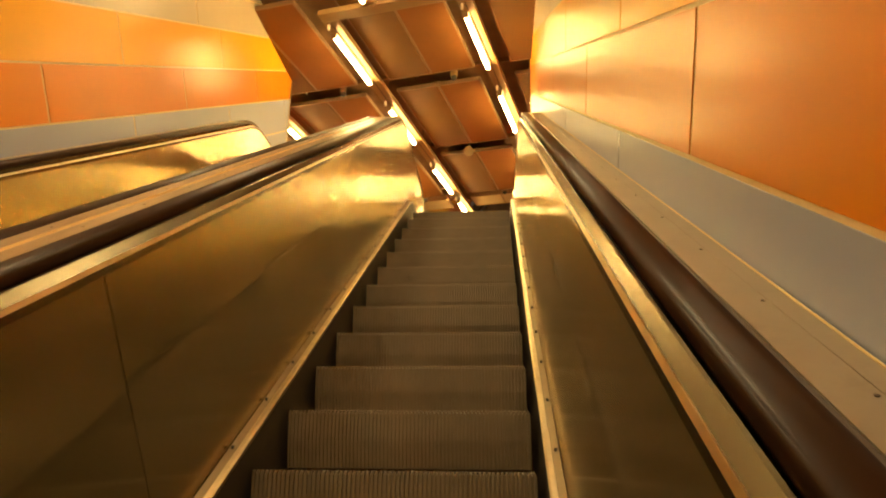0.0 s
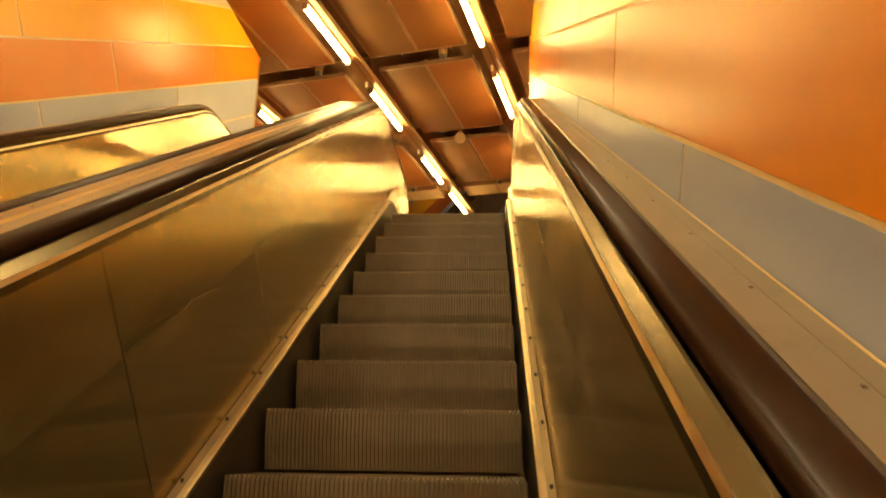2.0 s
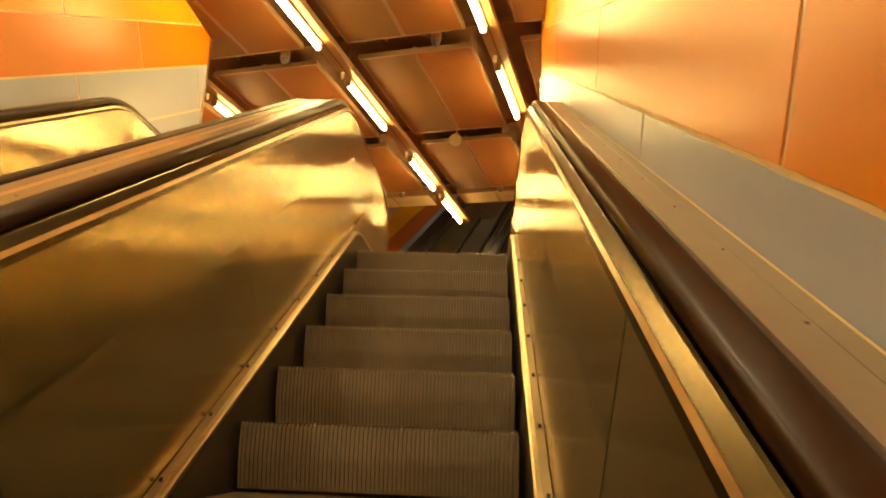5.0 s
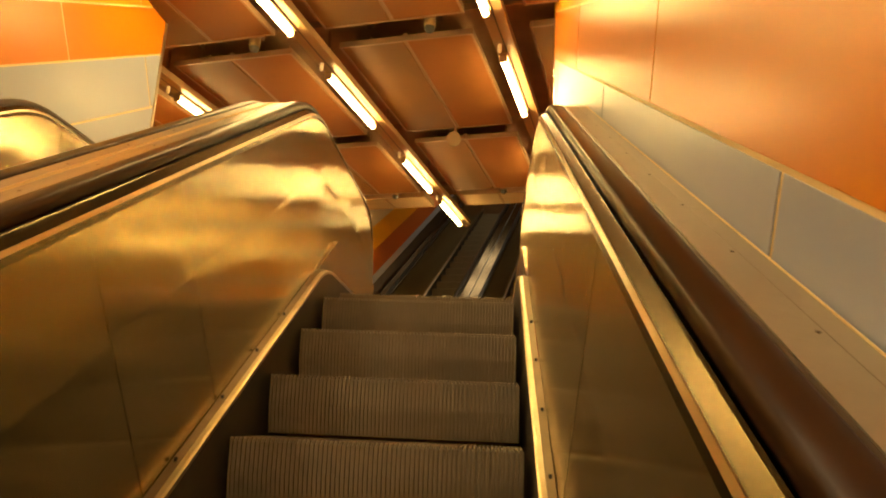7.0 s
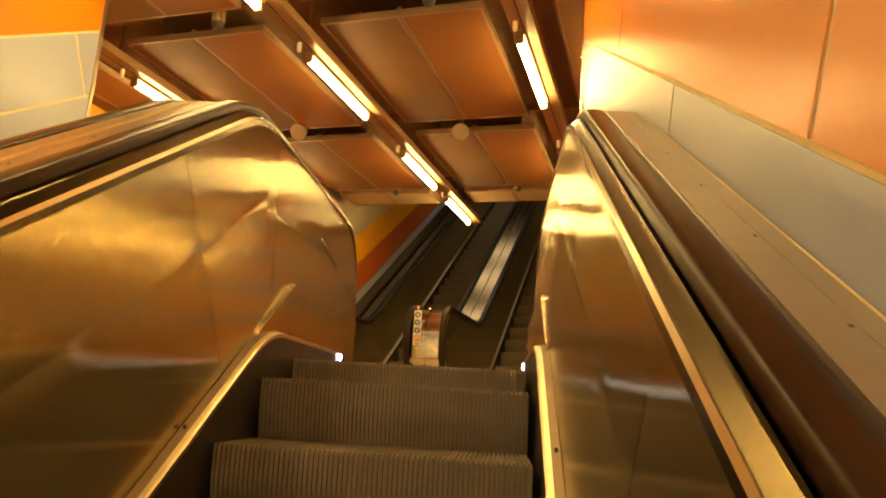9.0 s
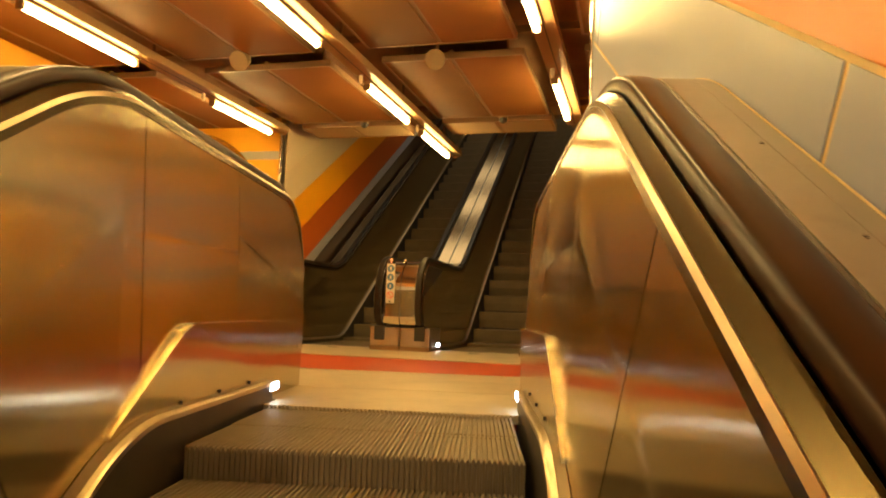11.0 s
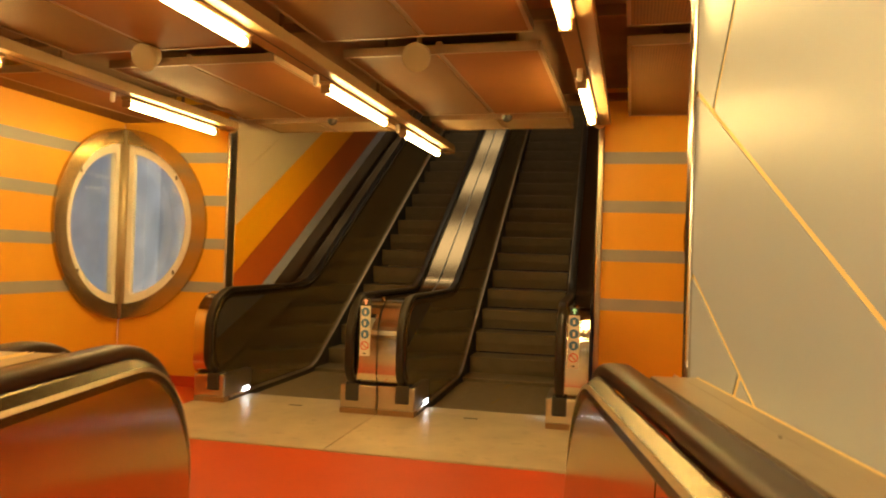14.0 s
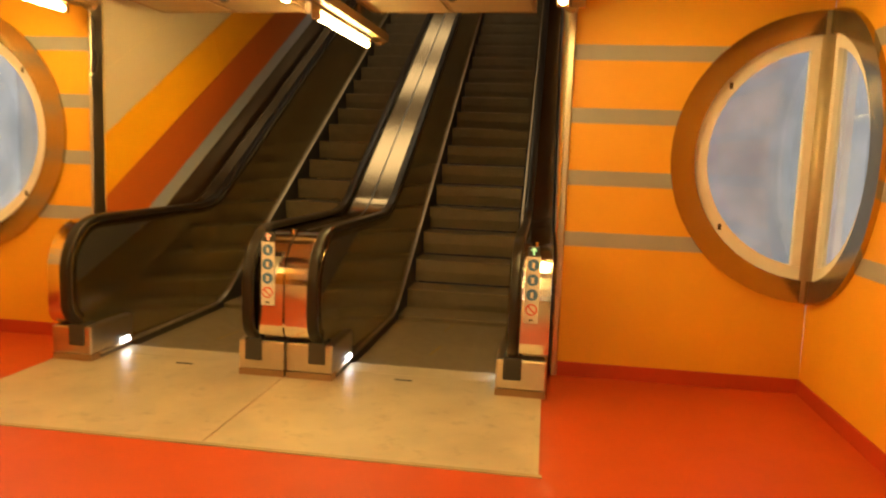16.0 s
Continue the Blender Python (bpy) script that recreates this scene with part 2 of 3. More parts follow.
def plate(poly, x0, x1):
    """A 2D (v, z) polygon made into a plate between x0 and x1."""
    bm = bmesh.new()
    lo = [bm.verts.new((x0, p.x, p.y)) for p in poly]
    hi = [bm.verts.new((x1, p.x, p.y)) for p in poly]
    bm.faces.new(lo)
    bm.faces.new(hi[::-1])
    for i in range(len(poly)):
        j = (i + 1) % len(poly)
        bm.faces.new((lo[i], hi[i], hi[j], lo[j]))
    return bm


def joined(bms):
    out = bmesh.new()
    for b in bms:
        me = bpy.data.meshes.new("tmp")
        b.to_mesh(me)
        b.free()
        out.from_mesh(me)
        bpy.data.meshes.remove(me)
    return out


def cyl(bm, c, axis, r, h, n=24, r2=None):
    """A cylinder from c along axis ('x','y','z')."""
    r2 = r if r2 is None else r2
    rings = []
    for t, rad in ((0, r), (h, r2)):
        ring = []
        for k in range(n):
            a = 2 * math.pi * k / n
            p = {"x": (t, rad * math.cos(a), rad * math.sin(a)), "y": (rad * math.cos(a), t, rad * math.sin(a)), "z": (rad * math.cos(a), rad * math.sin(a), t)}[axis]
            ring.append(bm.verts.new(Vector(c) + Vector(p)))
        rings.append(ring)
    bm.faces.new(rings[0][::-1])
    bm.faces.new(rings[1])
    for k in range(n):
        bm.faces.new((rings[0][k], rings[0][(k + 1) % n], rings[1][(k + 1) % n], rings[1][k]))
    return bm


# ---- escalators ----
SLOPE = 31.1
TAN = math.tan(radians(SLOPE))
HALF = 0.525         # centre line to the skirt
FOOT = 0.295         # skirt to the outer side


def step_mesh(ribs=64, w=1.0):
    """One step: ribbed tread and ribbed riser; the nose edge lies at (0, 0)."""
    me = bpy.data.meshes.new("step")
    vs, fs = [], []
    prof_hi = [(0.42, 0.0), (0.004, 0.0), (0.0, -0.004), (0.006, -0.12), (0.03, -0.23)]
    prof_lo = [(0.42, -0.011), (0.010, -0.011), (0.008, -0.014), (0.013, -0.12), (0.037, -0.23)]
    p = w / ribs
    xs = []
    for k in range(ribs):
        x = -w / 2 + k * p
        xs += [(x, 1), (x + p * 0.5, 1), (x + p * 0.58, 0), (x + p * 0.92, 0)]
    for x, hi in xs:
        for y, z in prof_hi if hi else prof_lo:
            vs.append((x, y, z))
    for i in range(len(xs) - 1):
        for k in range(4):
            a = i * 5 + k
            fs.append((a, a + 1, a + 6, a + 5))
    me.from_pydata(vs, [], fs)
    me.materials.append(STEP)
    me.materials.append(SHADED_RISER)
    # tread and nose keep the light tone, the riser gets the shaded one
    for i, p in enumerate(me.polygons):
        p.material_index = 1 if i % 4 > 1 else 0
    return me


STEPMESH = step_mesh()
MARK = bpy.data.meshes.new("step_mark")
MARK.from_pydata([(-0.03, 0.06, 0.0015), (-0.018, 0.06, 0.0015), (0.03, 0.36, 0.0015), (0.018, 0.36, 0.0015)], [], [(0, 1, 2, 3)])
MARK.materials.append(YELLOW)


def screw_mesh():
    bm = cyl(bmesh.new(), (0, 0, -0.003), "z", 0.0035, 0.003, 10)
    me = bpy.data.meshes.new("screw")
    bm.to_mesh(me)
    bm.free()
    me.materials.append(BROWN)
    return me


SCREW = screw_mesh()
BOLT = cyl(bmesh.new(), (0, 0, 0), "z", 0.0055, 0.012, 8)
BOLTMESH = bpy.data.meshes.new("ledge_bolt")
BOLT.to_mesh(BOLTMESH)
BOLT.free()
BOLTMESH.materials.append(BLACK)


def rail_section(w):
    """A flat domed handrail of half-width w."""
    h = 0.024
    return [(-w * 0.97, -0.016), (-w, -0.006), (-w, h * 0.2), (-w * 0.95, h * 0.55), (-w * 0.86, h * 0.8), (-w * 0.7, h * 0.93), (-w * 0.3, h), (w * 0.3, h), (w * 0.7, h * 0.93), (w * 0.86, h * 0.8), (w * 0.95, h * 0.55), (w, h * 0.2), (w, -0.006), (w * 0.97, -0.016), (w * 0.6, -0.02), (-w * 0.6, -0.02)]


def escalator(label, m, s, length, knee, steps, phase, newel, comb, joints, tops, r, extra=(0.0, 0.0), group="", marks=(), drops=(0.0, 0.0)):
    """An escalator whose landing comb lies at v = comb and whose nose line meets z = 0 at v = knee. s: +1 if it rises away from the
    landing (v grows along it), -1 if it comes up to it. newel: v of the newel's front. tops: height of the two handrails."""
    e = thing("escalator", label, "escalator", m, group)
    far = knee + s * length
    zfar = s * length * TAN
    fl = newel

    def sec(pts):
        return pts if s < 0 else [(q, -o) for q, o in pts]


    rr = 1.1 if s > 0 else 0.9
    sk_h = 0.045 if s > 0 else 0.085

    def run(h, end, rad=1.1, d=0.0):
        return fillet([(far, zfar + h - d), (knee + d / TAN, h), (end, h)], [rad], 14)

    for side in (-1, 1):
        sx = side
        w1 = HALF + FOOT - 0.002 + extra[0 if side < 0 else 1]
        drop, top = drops[0 if side < 0 else 1], tops[0 if side < 0 else 1]
        RAIL = HALF + (0.172 if s < 0 else 0.107)
        w0 = RAIL + (0.046 if s < 0 else 0.04)
        hw = 0.039 if s < 0 else 0.036
        # handrail with its round newel end
        c = top - 0.028
        path = fillet([(far, zfar + c - drop), (knee + drop / TAN, c), (fl, c), (fl, c - 2 * r), (fl + s * (r + 0.06), c - 2 * r)], [rr, r - 0.001, r - 0.001 if s < 0 else r * 0.5], 26)
        part("handrail", sweep(path, sec(rail_section(hw)), sx * RAIL), BELT if s > 0 else RUBBER, e, "black rubber handrail" if s > 0 else "dark brown rubber handrail", smooth=True)
        inner = -sx
        q, g0 = hw, RAIL - HALF - (0.0705 if s > 0 else 0.0925)
        if s < 0:
            prof = [(g0 + 0.004, -0.068), (g0 + 0.001, -0.046), (g0 - 0.004, -0.04), (q + 0.012, -0.017), (q + 0.006, -0.014), (q + 0.001, -0.02), (q - 0.006, -0.03), (q - 0.006, -0.068)]
        else:
            prof = [(g0, -0.062), (g0 + 0.006, -0.05), (g0 + 0.006, -0.03), (g0 + 0.002, -0.02), (q - 0.006, -0.014), (q - 0.006, -0.07)]
        prof = [(inner * a, o) for a, o in prof]
        part("handrail_guide", sweep(path[:-8], sec(prof), sx * RAIL), GUIDE, e, "bright bevelled steel rail under the handrail")
        if s < 0:
            # highlight along the rail's ridge, put in as a strip of brighter steel
            ridge = [(inner * a, o) for a, o in ((g0 + 0.003, -0.048), (g0 - 0.003, -0.0365), (g0 - 0.007, -0.038), (g0 - 0.001, -0.05))]
            part("ridge_highlight", sweep(path[:-8], ridge, sx * RAIL), TRIM, e, "ridge of the rail, its highlight put in as brighter steel")
        # panels between skirt and handrail, cut at the joints
        sh = 0.088 if s > 0 else 0.073
        lo = run(0.058, fl + s * 0.2, 1.0) if s > 0 else run(sk_h + 0.013, comb + 0.1, 0.7) + [Vector((comb + 0.25, 0.012)), Vector((fl + s * 0.2, 0.012))]
        hi = fillet([(far, zfar + top - sh - drop), (knee + drop / TAN, top - sh), (fl + s * sh, top - sh), (fl + s * sh, c - 2 * r), (fl + s * 0.2, min(0.2, c - 2 * r)), (fl + s * 0.2, 0.09 if s > 0 else 0.012)], [rr, max(0.05, r - sh), 0.2, 0.02], 12)
        poly = lo + hi[::-1][1:]
        cuts = []
        for j in joints:
            if (j - knee) * s > 0.1:
                cuts.append((1.0, TAN, j + TAN * (j - knee) * TAN))
            else:
                cuts.append((1.0, 0.0, j))
        cuts.append((1.0, 0.0, knee))
        pieces, rest = [], poly
        for ca, cb, cc in sorted(cuts, key=lambda q: q[2] / (1 + q[1] * TAN)):
            gap = 0.003 if cc != knee else 0.0
            pieces.append(clip(rest, ca, cb, cc - gap))
            rest = clip(rest, -ca, -cb, -(cc + gap))
        pieces.append(rest)
        pin, lean = (0.07, 0.047) if s > 0 else (0.093, 0.05)
        x0, x1 = sx * (HALF + pin), sx * (HALF + pin + 0.008)
        for pc in pieces:
            if len(pc) < 3:
                continue
            pb = plate(pc, x0, x1)
            mid_v = sum(q.x for q in pc) / len(pc)
            wob = random.uniform(-0.0012, 0.0012)
            if s > 0 and mid_v < joints[0]:
                wob, mid_v = -0.02, joints[0]
            if s < 0 and mid_v > joints[-1]:
                wob, mid_v = 0.011, joints[-1]
            for vt in pb.verts:
                base = (vt.co.y - knee) * TAN if (mid_v - knee) * s > 0 else 0.0
                vt.co.x += sx * (-lean * (1 - (vt.co.z - base) / (top - sh)) + wob * (vt.co.y - mid_v))
            part("balustrade_panel", pb, PANEL, e)
        part("balustrade_core", plate(poly if s > 0 else clip(poly, 1.0, 0.0, joints[-1] + 0.02), sx * (HALF + pin + 0.012), sx * (HALF + pin + 0.025)), BLACK, e)
        # skirt and its bright trim
        end = fl + s * 0.2 if s > 0 else comb + 0.12
        sk = [Vector((far, zfar - 0.5)), Vector((knee, -0.5)), Vector((end, -0.5))] + run(sk_h, end, 0.7)[::-1]
        part("skirt_ledge", sweep(run(sk_h + 0.014, end, 0.7), sec([(sx * 0.021, -0.004), (sx * (0.028 if s > 0 else 0.046), 0.004), (sx * (0.028 if s > 0 else 0.046), -0.03), (sx * 0.021, -0.03)]), sx * HALF), LEDGE, e, "dull steel ledge under the panels")
        part("skirt", plate(sk, sx * HALF, sx * (HALF + 0.03)), SKIRT, e, "dark skirt panel beside the steps")
        part("skirt_trim", sweep(run(sk_h, end, 0.7), sec([(-sx * 0.003, -0.012), (-sx * 0.003, 0.003), (sx * 0.004, 0.007), (sx * 0.02, 0.009), (sx * 0.02, -0.012)]), sx * HALF), TRIM, e, "bright steel trim along the skirt")
        if s < 0:
            bv = comb - 0.1
            while bv > knee - 6.5:
                bz = sk_h + (0.0 if bv > knee else (bv - knee) * TAN)
                if abs(bv - knee) > 0.35:
                    bt = new("ledge_bolt", BOLTMESH)
                    bt.parent = e
                    bt.matrix_basis = pose(sx * (HALF + 0.034), bv, bz + 0.014)
                bv -= 0.33
        # arched cover plate low on the panels beside the comb
        if s < 0:
            ax = [Vector((knee - 0.1, sk_h + 0.013 - 0.06))] + fillet([(knee - 0.02, sk_h + 0.004), (knee + 0.40, 0.35), (fl - 0.2, 0.35)], [0.32], 10)
            ap = ax + [Vector((fl - 0.2, 0.012)), Vector((comb + 0.25, 0.012))] + run(sk_h + 0.013, comb + 0.1, 0.7)[::-1]
            ap = clip(ap, -1.0, 0.0, -(knee - 0.05))
            cb = plate(ap, sx * (HALF + 0.036), sx * (HALF + pin - 0.0005))
            for vt in cb.verts:
                if abs(vt.co.x) < HALF + 0.04:
                    vt.co.x += sx * (-0.012 * max(0.0, vt.co.z) + 0.011 * max(0.0, vt.co.y - joints[-1]))
                else:
                    vt.co.x -= sx * (lean * (1 - max(0.0, vt.co.z) / (top - sh)) - 0.011 * max(0.0, vt.co.y - joints[-1]))
            cover = part("cover_plate", cb, PANEL, e, "arched steel cover plate beside the comb")
            part("bolt", cyl(bmesh.new(), (sx * (HALF + 0.03) - 0.004, fl - 0.34, 0.22), "x", 0.011, 0.008, 12), POLISH, cover)
        # deck on the outer side and the dark strip between it and the handrail
        dh = top - (0.008 if s < 0 else 0.06)
        de = fl + s * (0.40 if s > 0 else 0.60)
        seam = w0 + (w1 - w0) * 0.62
        metal = DECK if s < 0 else BRIGHTDECK
        for da, db in (((w0 + 0.001, seam - 0.0006), (seam + 0.0006, w1 - 0.004)) if s < 0 else ((w0 + 0.001, w1 - 0.004),)):
            part("deck_plate", sweep(run(dh, de, rr, drop), sec([(sx * da, 0), (sx * db, 0.0), (sx * db, -0.02), (sx * da, -0.02)])), metal, e, "steel deck plate beside the handrail")
        part("deck_edge", sweep(run(dh, de, rr, drop), sec([(sx * (w1 - 0.0035), 0.002), (sx * w1, 0.002), (sx * w1, -0.02), (sx * (w1 - 0.0035), -0.02)])), JOINT if s < 0 else STEEL, e, "cream sealing strip along the deck")
        part("deck_strip", sweep(run(dh, de, rr, drop), sec([(sx * (RAIL + hw - 0.006), -0.012), (sx * w0, -0.002), (sx * w0, -0.06), (sx * (RAIL + hw - 0.006), -0.06)])), BROWN if s < 0 else BRIGHTDECK, e, "dark strip along the handrail")
        if s < 0:
            dv = fl - 1.2
            while dv > knee - 6.5:
                zz = (dh if dv > knee + 0.35 else dh - drop + (dv - knee) * TAN) + 0.0015
                if abs(dv - knee) > 0.6:
                    sc = new("screw", SCREW)
                    sc.parent = e
                    sc.matrix_basis = pose(sx * (seam - 0.01), dv, zz, 0 if dv > knee else SLOPE, 0, 0)
                dv -= 0.31
        # half-round newel cover outside the handrail
        cv = top - (0.05 if s > 0 else 0.032)
        fc, fb = (fl + s * 0.07, fl + s * 0.42) if s > 0 else (fl + s * 0.28, fl + s * 0.62)
        cov = fillet([(fb, cv), (fc, cv), (fc, 0.247), (fb, 0.247)], [0.32, 0.3 if s < 0 else 0.11], 14)
        part("newel_cover", sweep(cov, sec([(sx * (RAIL + hw * 0.6), 0.0), (sx * (w1 - 0.001), 0.0), (sx * (w1 - 0.001), -0.015), (sx * (RAIL + hw * 0.6), -0.015)])), POLISH, e, "half-round polished steel newel cover", smooth=False)
        # foot with the black inlet
        f0, f1 = sorted((fl + s * (0.1 if s > 0 else 0.22), fl + s * 0.6))
        ft = part("newel_foot", boxm(*sorted((sx * (HALF + (0.084 if s < 0 else 0.002)), sx * w1)), f0, f1, 0.05, 0.245, bevel=0.015), STEEL, e, "steel newel foot")
        part("plinth", boxm(*sorted((sx * (HALF + (0.09 if s < 0 else 0.004)), sx * (w1 - 0.002))), f0 + 0.003, f1 - 0.003, 0.004, 0.05), FRAMEM, ft)
        i0, i1 = sorted((fl + s * (0.088 if s > 0 else 0.155), fl + s * 0.23))
        part("handrail_inlet", boxm(sx * RAIL - 0.058, sx * RAIL + 0.058, i0, i1, 0.11, 0.262 if s > 0 else 0.225, bevel=0.012), BLACK, ft, "black rubber handrail inlet")
        lv = comb - s * (0.06 if s > 0 else 0.14)
        part("skirt_lamp", boxm(sx * HALF - 0.007, sx * HALF + 0.007, lv - 0.05, lv + 0.05, 0.05, 0.085, bevel=0.005), SPOT, e, "small lit white lamp in the skirt")
        po = [Vector((far, zfar - 0.3)), Vector((knee, -0.3)), Vector((fl + s * 0.42, 0.0))] + run(dh - 0.022, fl + s * 0.42, rr, drop)[::-1]
        part("outer_side", plate(po, sx * (w1 - 0.01), sx * (w1 - 0.003)), STEEL, e)
    # steps
    v = comb + s * (0.01 - phase)
    for k in range(steps):
        d = (v - knee) * s
        z = 0.0 if d <= -0.35 else (d * TAN if d > 0.35 else (d + 0.35) ** 2 / 1.4 * TAN)
        st = new("step", STEPMESH)
        st.parent = e
        st.matrix_basis = Matrix.Translation((0, v, s * z - 0.004))
        if k in marks:
            mk = new("step_mark", MARK)
            mk.parent = st
        v += s * 0.40
    bm = boxm(-HALF, HALF, *sorted((comb, comb - s * 0.2)), -0.03, 0.006)
    for i in range(60):
        x = -0.5 + i / 59
        box(bm, x - 0.004, x + 0.004, *sorted((comb, comb + s * 0.03)), -0.012, 0.005)
    part("comb_plate", bm, FLOORPLATE, e, "toothed steel comb plate")
    return e


HALL = pose(-0.444, 16.37, 0, 0, 0, -9.8)
CEIL = pose(-0.444, 16.36, 0, 0, 0, -12.2)
KNEE, NEWEL = 10.80, 12.88
UA, UB = 0.865, -0.829
XA, XB, YC = 0.038, -1.612, 11.92
escalator("brushed steel escalator rising to the landing along the panelled wall", pose(XA, 0, 0), -1, 10.5, KNEE, 32, PHASE, NEWEL, YC, [2.2, 4.0, 5.8, 6.79, 7.75, 9.07, 9.53, 10.5, 10.92, 11.72], (1.035, 1.035), 0.45, (0.0, 0.038), "lower escalators", (4, 8, 13), (-0.08, -0.08))
escalator("brushed steel escalator rising to the landing beside another one", pose(XB, 0, 0), -1, 10.5, KNEE, 31, 0.1, NEWEL, YC, [2.2, 4.0, 5.8, 6.79, 7.75, 9.07, 9.53, 10.5, 10.92, 11.72], (1.035, 1.035), 0.45, (0.01, 0.0), "lower escalators", (), (-0.08, -0.08))
UPR = escalator("escalator climbing away from the landing with green arrow signal", HALL @ pose(UA, 0, 0), 1, 9.5, 2.0, 28, 0.1, -0.11, 0.45, [1.5, 2.9, 4.6, 6.4], (1.0, 1.0), 0.355, (0.025, 0.03), "upper escalators", (1, 3))
UPL = escalator("escalator climbing away from the landing with red signal", HALL @ pose(UB, 0, 0), 1, 9.5, 2.0, 28, 0.1, -0.11, 0.45, [1.5, 2.9, 4.6, 6.4], (1.0, 1.0), 0.355, (0.0, 0.025), "upper escalators", (1,))


def sticker(owner, u, led):
    """The row of round safety signs on a newel cover, and the signal lamp above them."""
    sg = part("safety_sticker", boxm(u - 0.043, u + 0.043, -0.051, -0.0425, 0.49, 0.90), WHITE, owner, "white strip with round blue and red safety signs")
    for k, z in enumerate((0.85, 0.758, 0.667, 0.575)):
        part("safety_sign", cyl(bmesh.new(), (u, -0.055, z), "y", 0.036, 0.003, 24), BLUE if k < 3 else RED, sg)
        if k < 3:
            part("pictogram", boxm(u - 0.008, u + 0.009, -0.0575, -0.0555, z - 0.018, z + 0.016, bevel=0.0), WHITE, sg)
        else:
            part("pictogram", cyl(bmesh.new(), (u, -0.057, z), "y", 0.028, 0.0015, 24), WHITE, sg)
            bar = boxm(-0.028, 0.028, -0.001, 0.001, -0.004, 0.004)
            part("cross_bar", bar, RED, sg, "", pose(u, -0.059, z, 0, 45, 0))
    part("small_print", boxm(u - 0.012, u + 0.012, -0.053, -0.0515, 0.505, 0.515), BLACK, sg)
    bx = part("signal_box", boxm(u - 0.035, u + 0.035, -0.045, -0.01, 0.905, 0.96, bevel=0.004), BLACK, owner, "small black signal window")
    part("signal", joined([boxm(u - 0.006, u + 0.006, -0.049, -0.0455, 0.91, 0.935), boxm(u - 0.017, u + 0.017, -0.049, -0.0455, 0.935, 0.945), boxm(u - 0.009, u + 0.009, -0.049, -0.0455, 0.945, 0.953)]), led, bx, "lit signal arrow")


def key_switch(owner, u):
    """A small round key switch on the top of a newel cover."""
    k = part("key_switch", cyl(bmesh.new(), (u, 0.2, 0.935), "z", 0.022, 0.032, 20), POLISH, owner, "small round steel key switch")
    part("keyhole", boxm(u - 0.003, u + 0.003, 0.19, 0.21, 0.9665, 0.968), BLACK, k)


key_switch(UPR, 1.60 - UA)
key_switch(UPL, -0.01 - UB)
sticker(UPR, 1.595 - UA, GREENLED)
sticker(UPL, -0.088 - UB, REDLED)

# ---- structure ----
def struct(name, bm, material, label, category, m=None):
    ob = part(name, bm, material, None, label, m)
    return tagged(ob, label, category, "", "structure")


WR, WL, YE = 0.9, -2.44, 12.37
struct("floor", joined([boxm(-5.0, 4.6, -4.1, 0.4, -0.6, 0.0), boxm(-5.0, -1.55, 0.4, 1.6, -0.6, 0.0), boxm(1.65, 4.6, 0.4, 1.6, -0.6, 0.0)]), REDFLOOR, "red rubber floor of the landing", "floor", HALL)


def floor_plate(bm, m):
    return struct("floor_plate", bm, FLOORPLATE, "scuffed steel floor plate before an escalator", "floor", m)


for xa, xb in ((WL + 0.004, -0.79), (-0.782, WR - 0.004)):
    floor_plate(boxm(xa, xb, YC + 0.203, 12.696, -0.05, 0.005), None)
    floor_plate(boxm(xa, xb, 12.704, 13.745, -0.05, 0.005), None)
struct("plate_edge", boxm(WL, WR, 13.747, 13.77, -0.02, 0.008), FLOORPLATE, "bright steel edge strip of the floor plates", "trim")
floor_plate(boxm(-1.645, 0.0, -1.12, 0.247, -0.05, 0.006), HALL)
floor_plate(boxm(0.008, 1.685, -1.12, 0.247, -0.05, 0.006), HALL)
struct("plate_edge", boxm(-1.66, 1.70, -1.15, -1.122, -0.02, 0.007), POSTSTEEL, "bright steel edge strip of the floor plates", "trim", HALL)
for uu, vv in ((-0.75, 0.12), (0.78, 0.14)):
    struct("plate_slot", boxm(uu - 0.06, uu + 0.06, vv - 0.012, vv + 0.012, 0.0, 0.0085), BLACK, "dark lifting slot in a floor plate", "trim", HALL)


def slope_wall(name, x, inner, y0, y1, zlo, zmax, rows, label, m=None, k=TAN, end=0.0, g=0.008):
    """A wall clad with sloping rows of enamelled panels; each panel is a part. rows: lower and upper offset, material, joints."""
    w = struct(name, boxm(*sorted((x + inner * 0.004, x + inner * 0.24)), y0, y1 - end, zlo, zmax), JOINT, label, "wall", m)
    for o0, o1, mt, js in rows:
        js = [y0] + [j for j in js if y0 < j < y1] + [y1]
        for ja, jb in zip(js, js[1:]):
            def at(jv, o, d):
                dz = 0.0 if jv >= y1 or jv <= y0 else (o - (o0 + o1) / 2) / (1 + k * k)
                yy = jv + d - k * dz
                return Vector((yy, k * yy + o))
            q = [at(ja, o0 + g, g), at(jb, o0 + g, -g), at(jb, o1 - g, -g), at(ja, o1 - g, g)]
            q = clip(q, 0, 1, zmax)
            q = clip(q, 0, -1, -zlo) if len(q) > 2 else q
            if len(q) > 2:
                part("wall_panel", plate(q, x, x + inner * 0.003), mt, w)
    return w


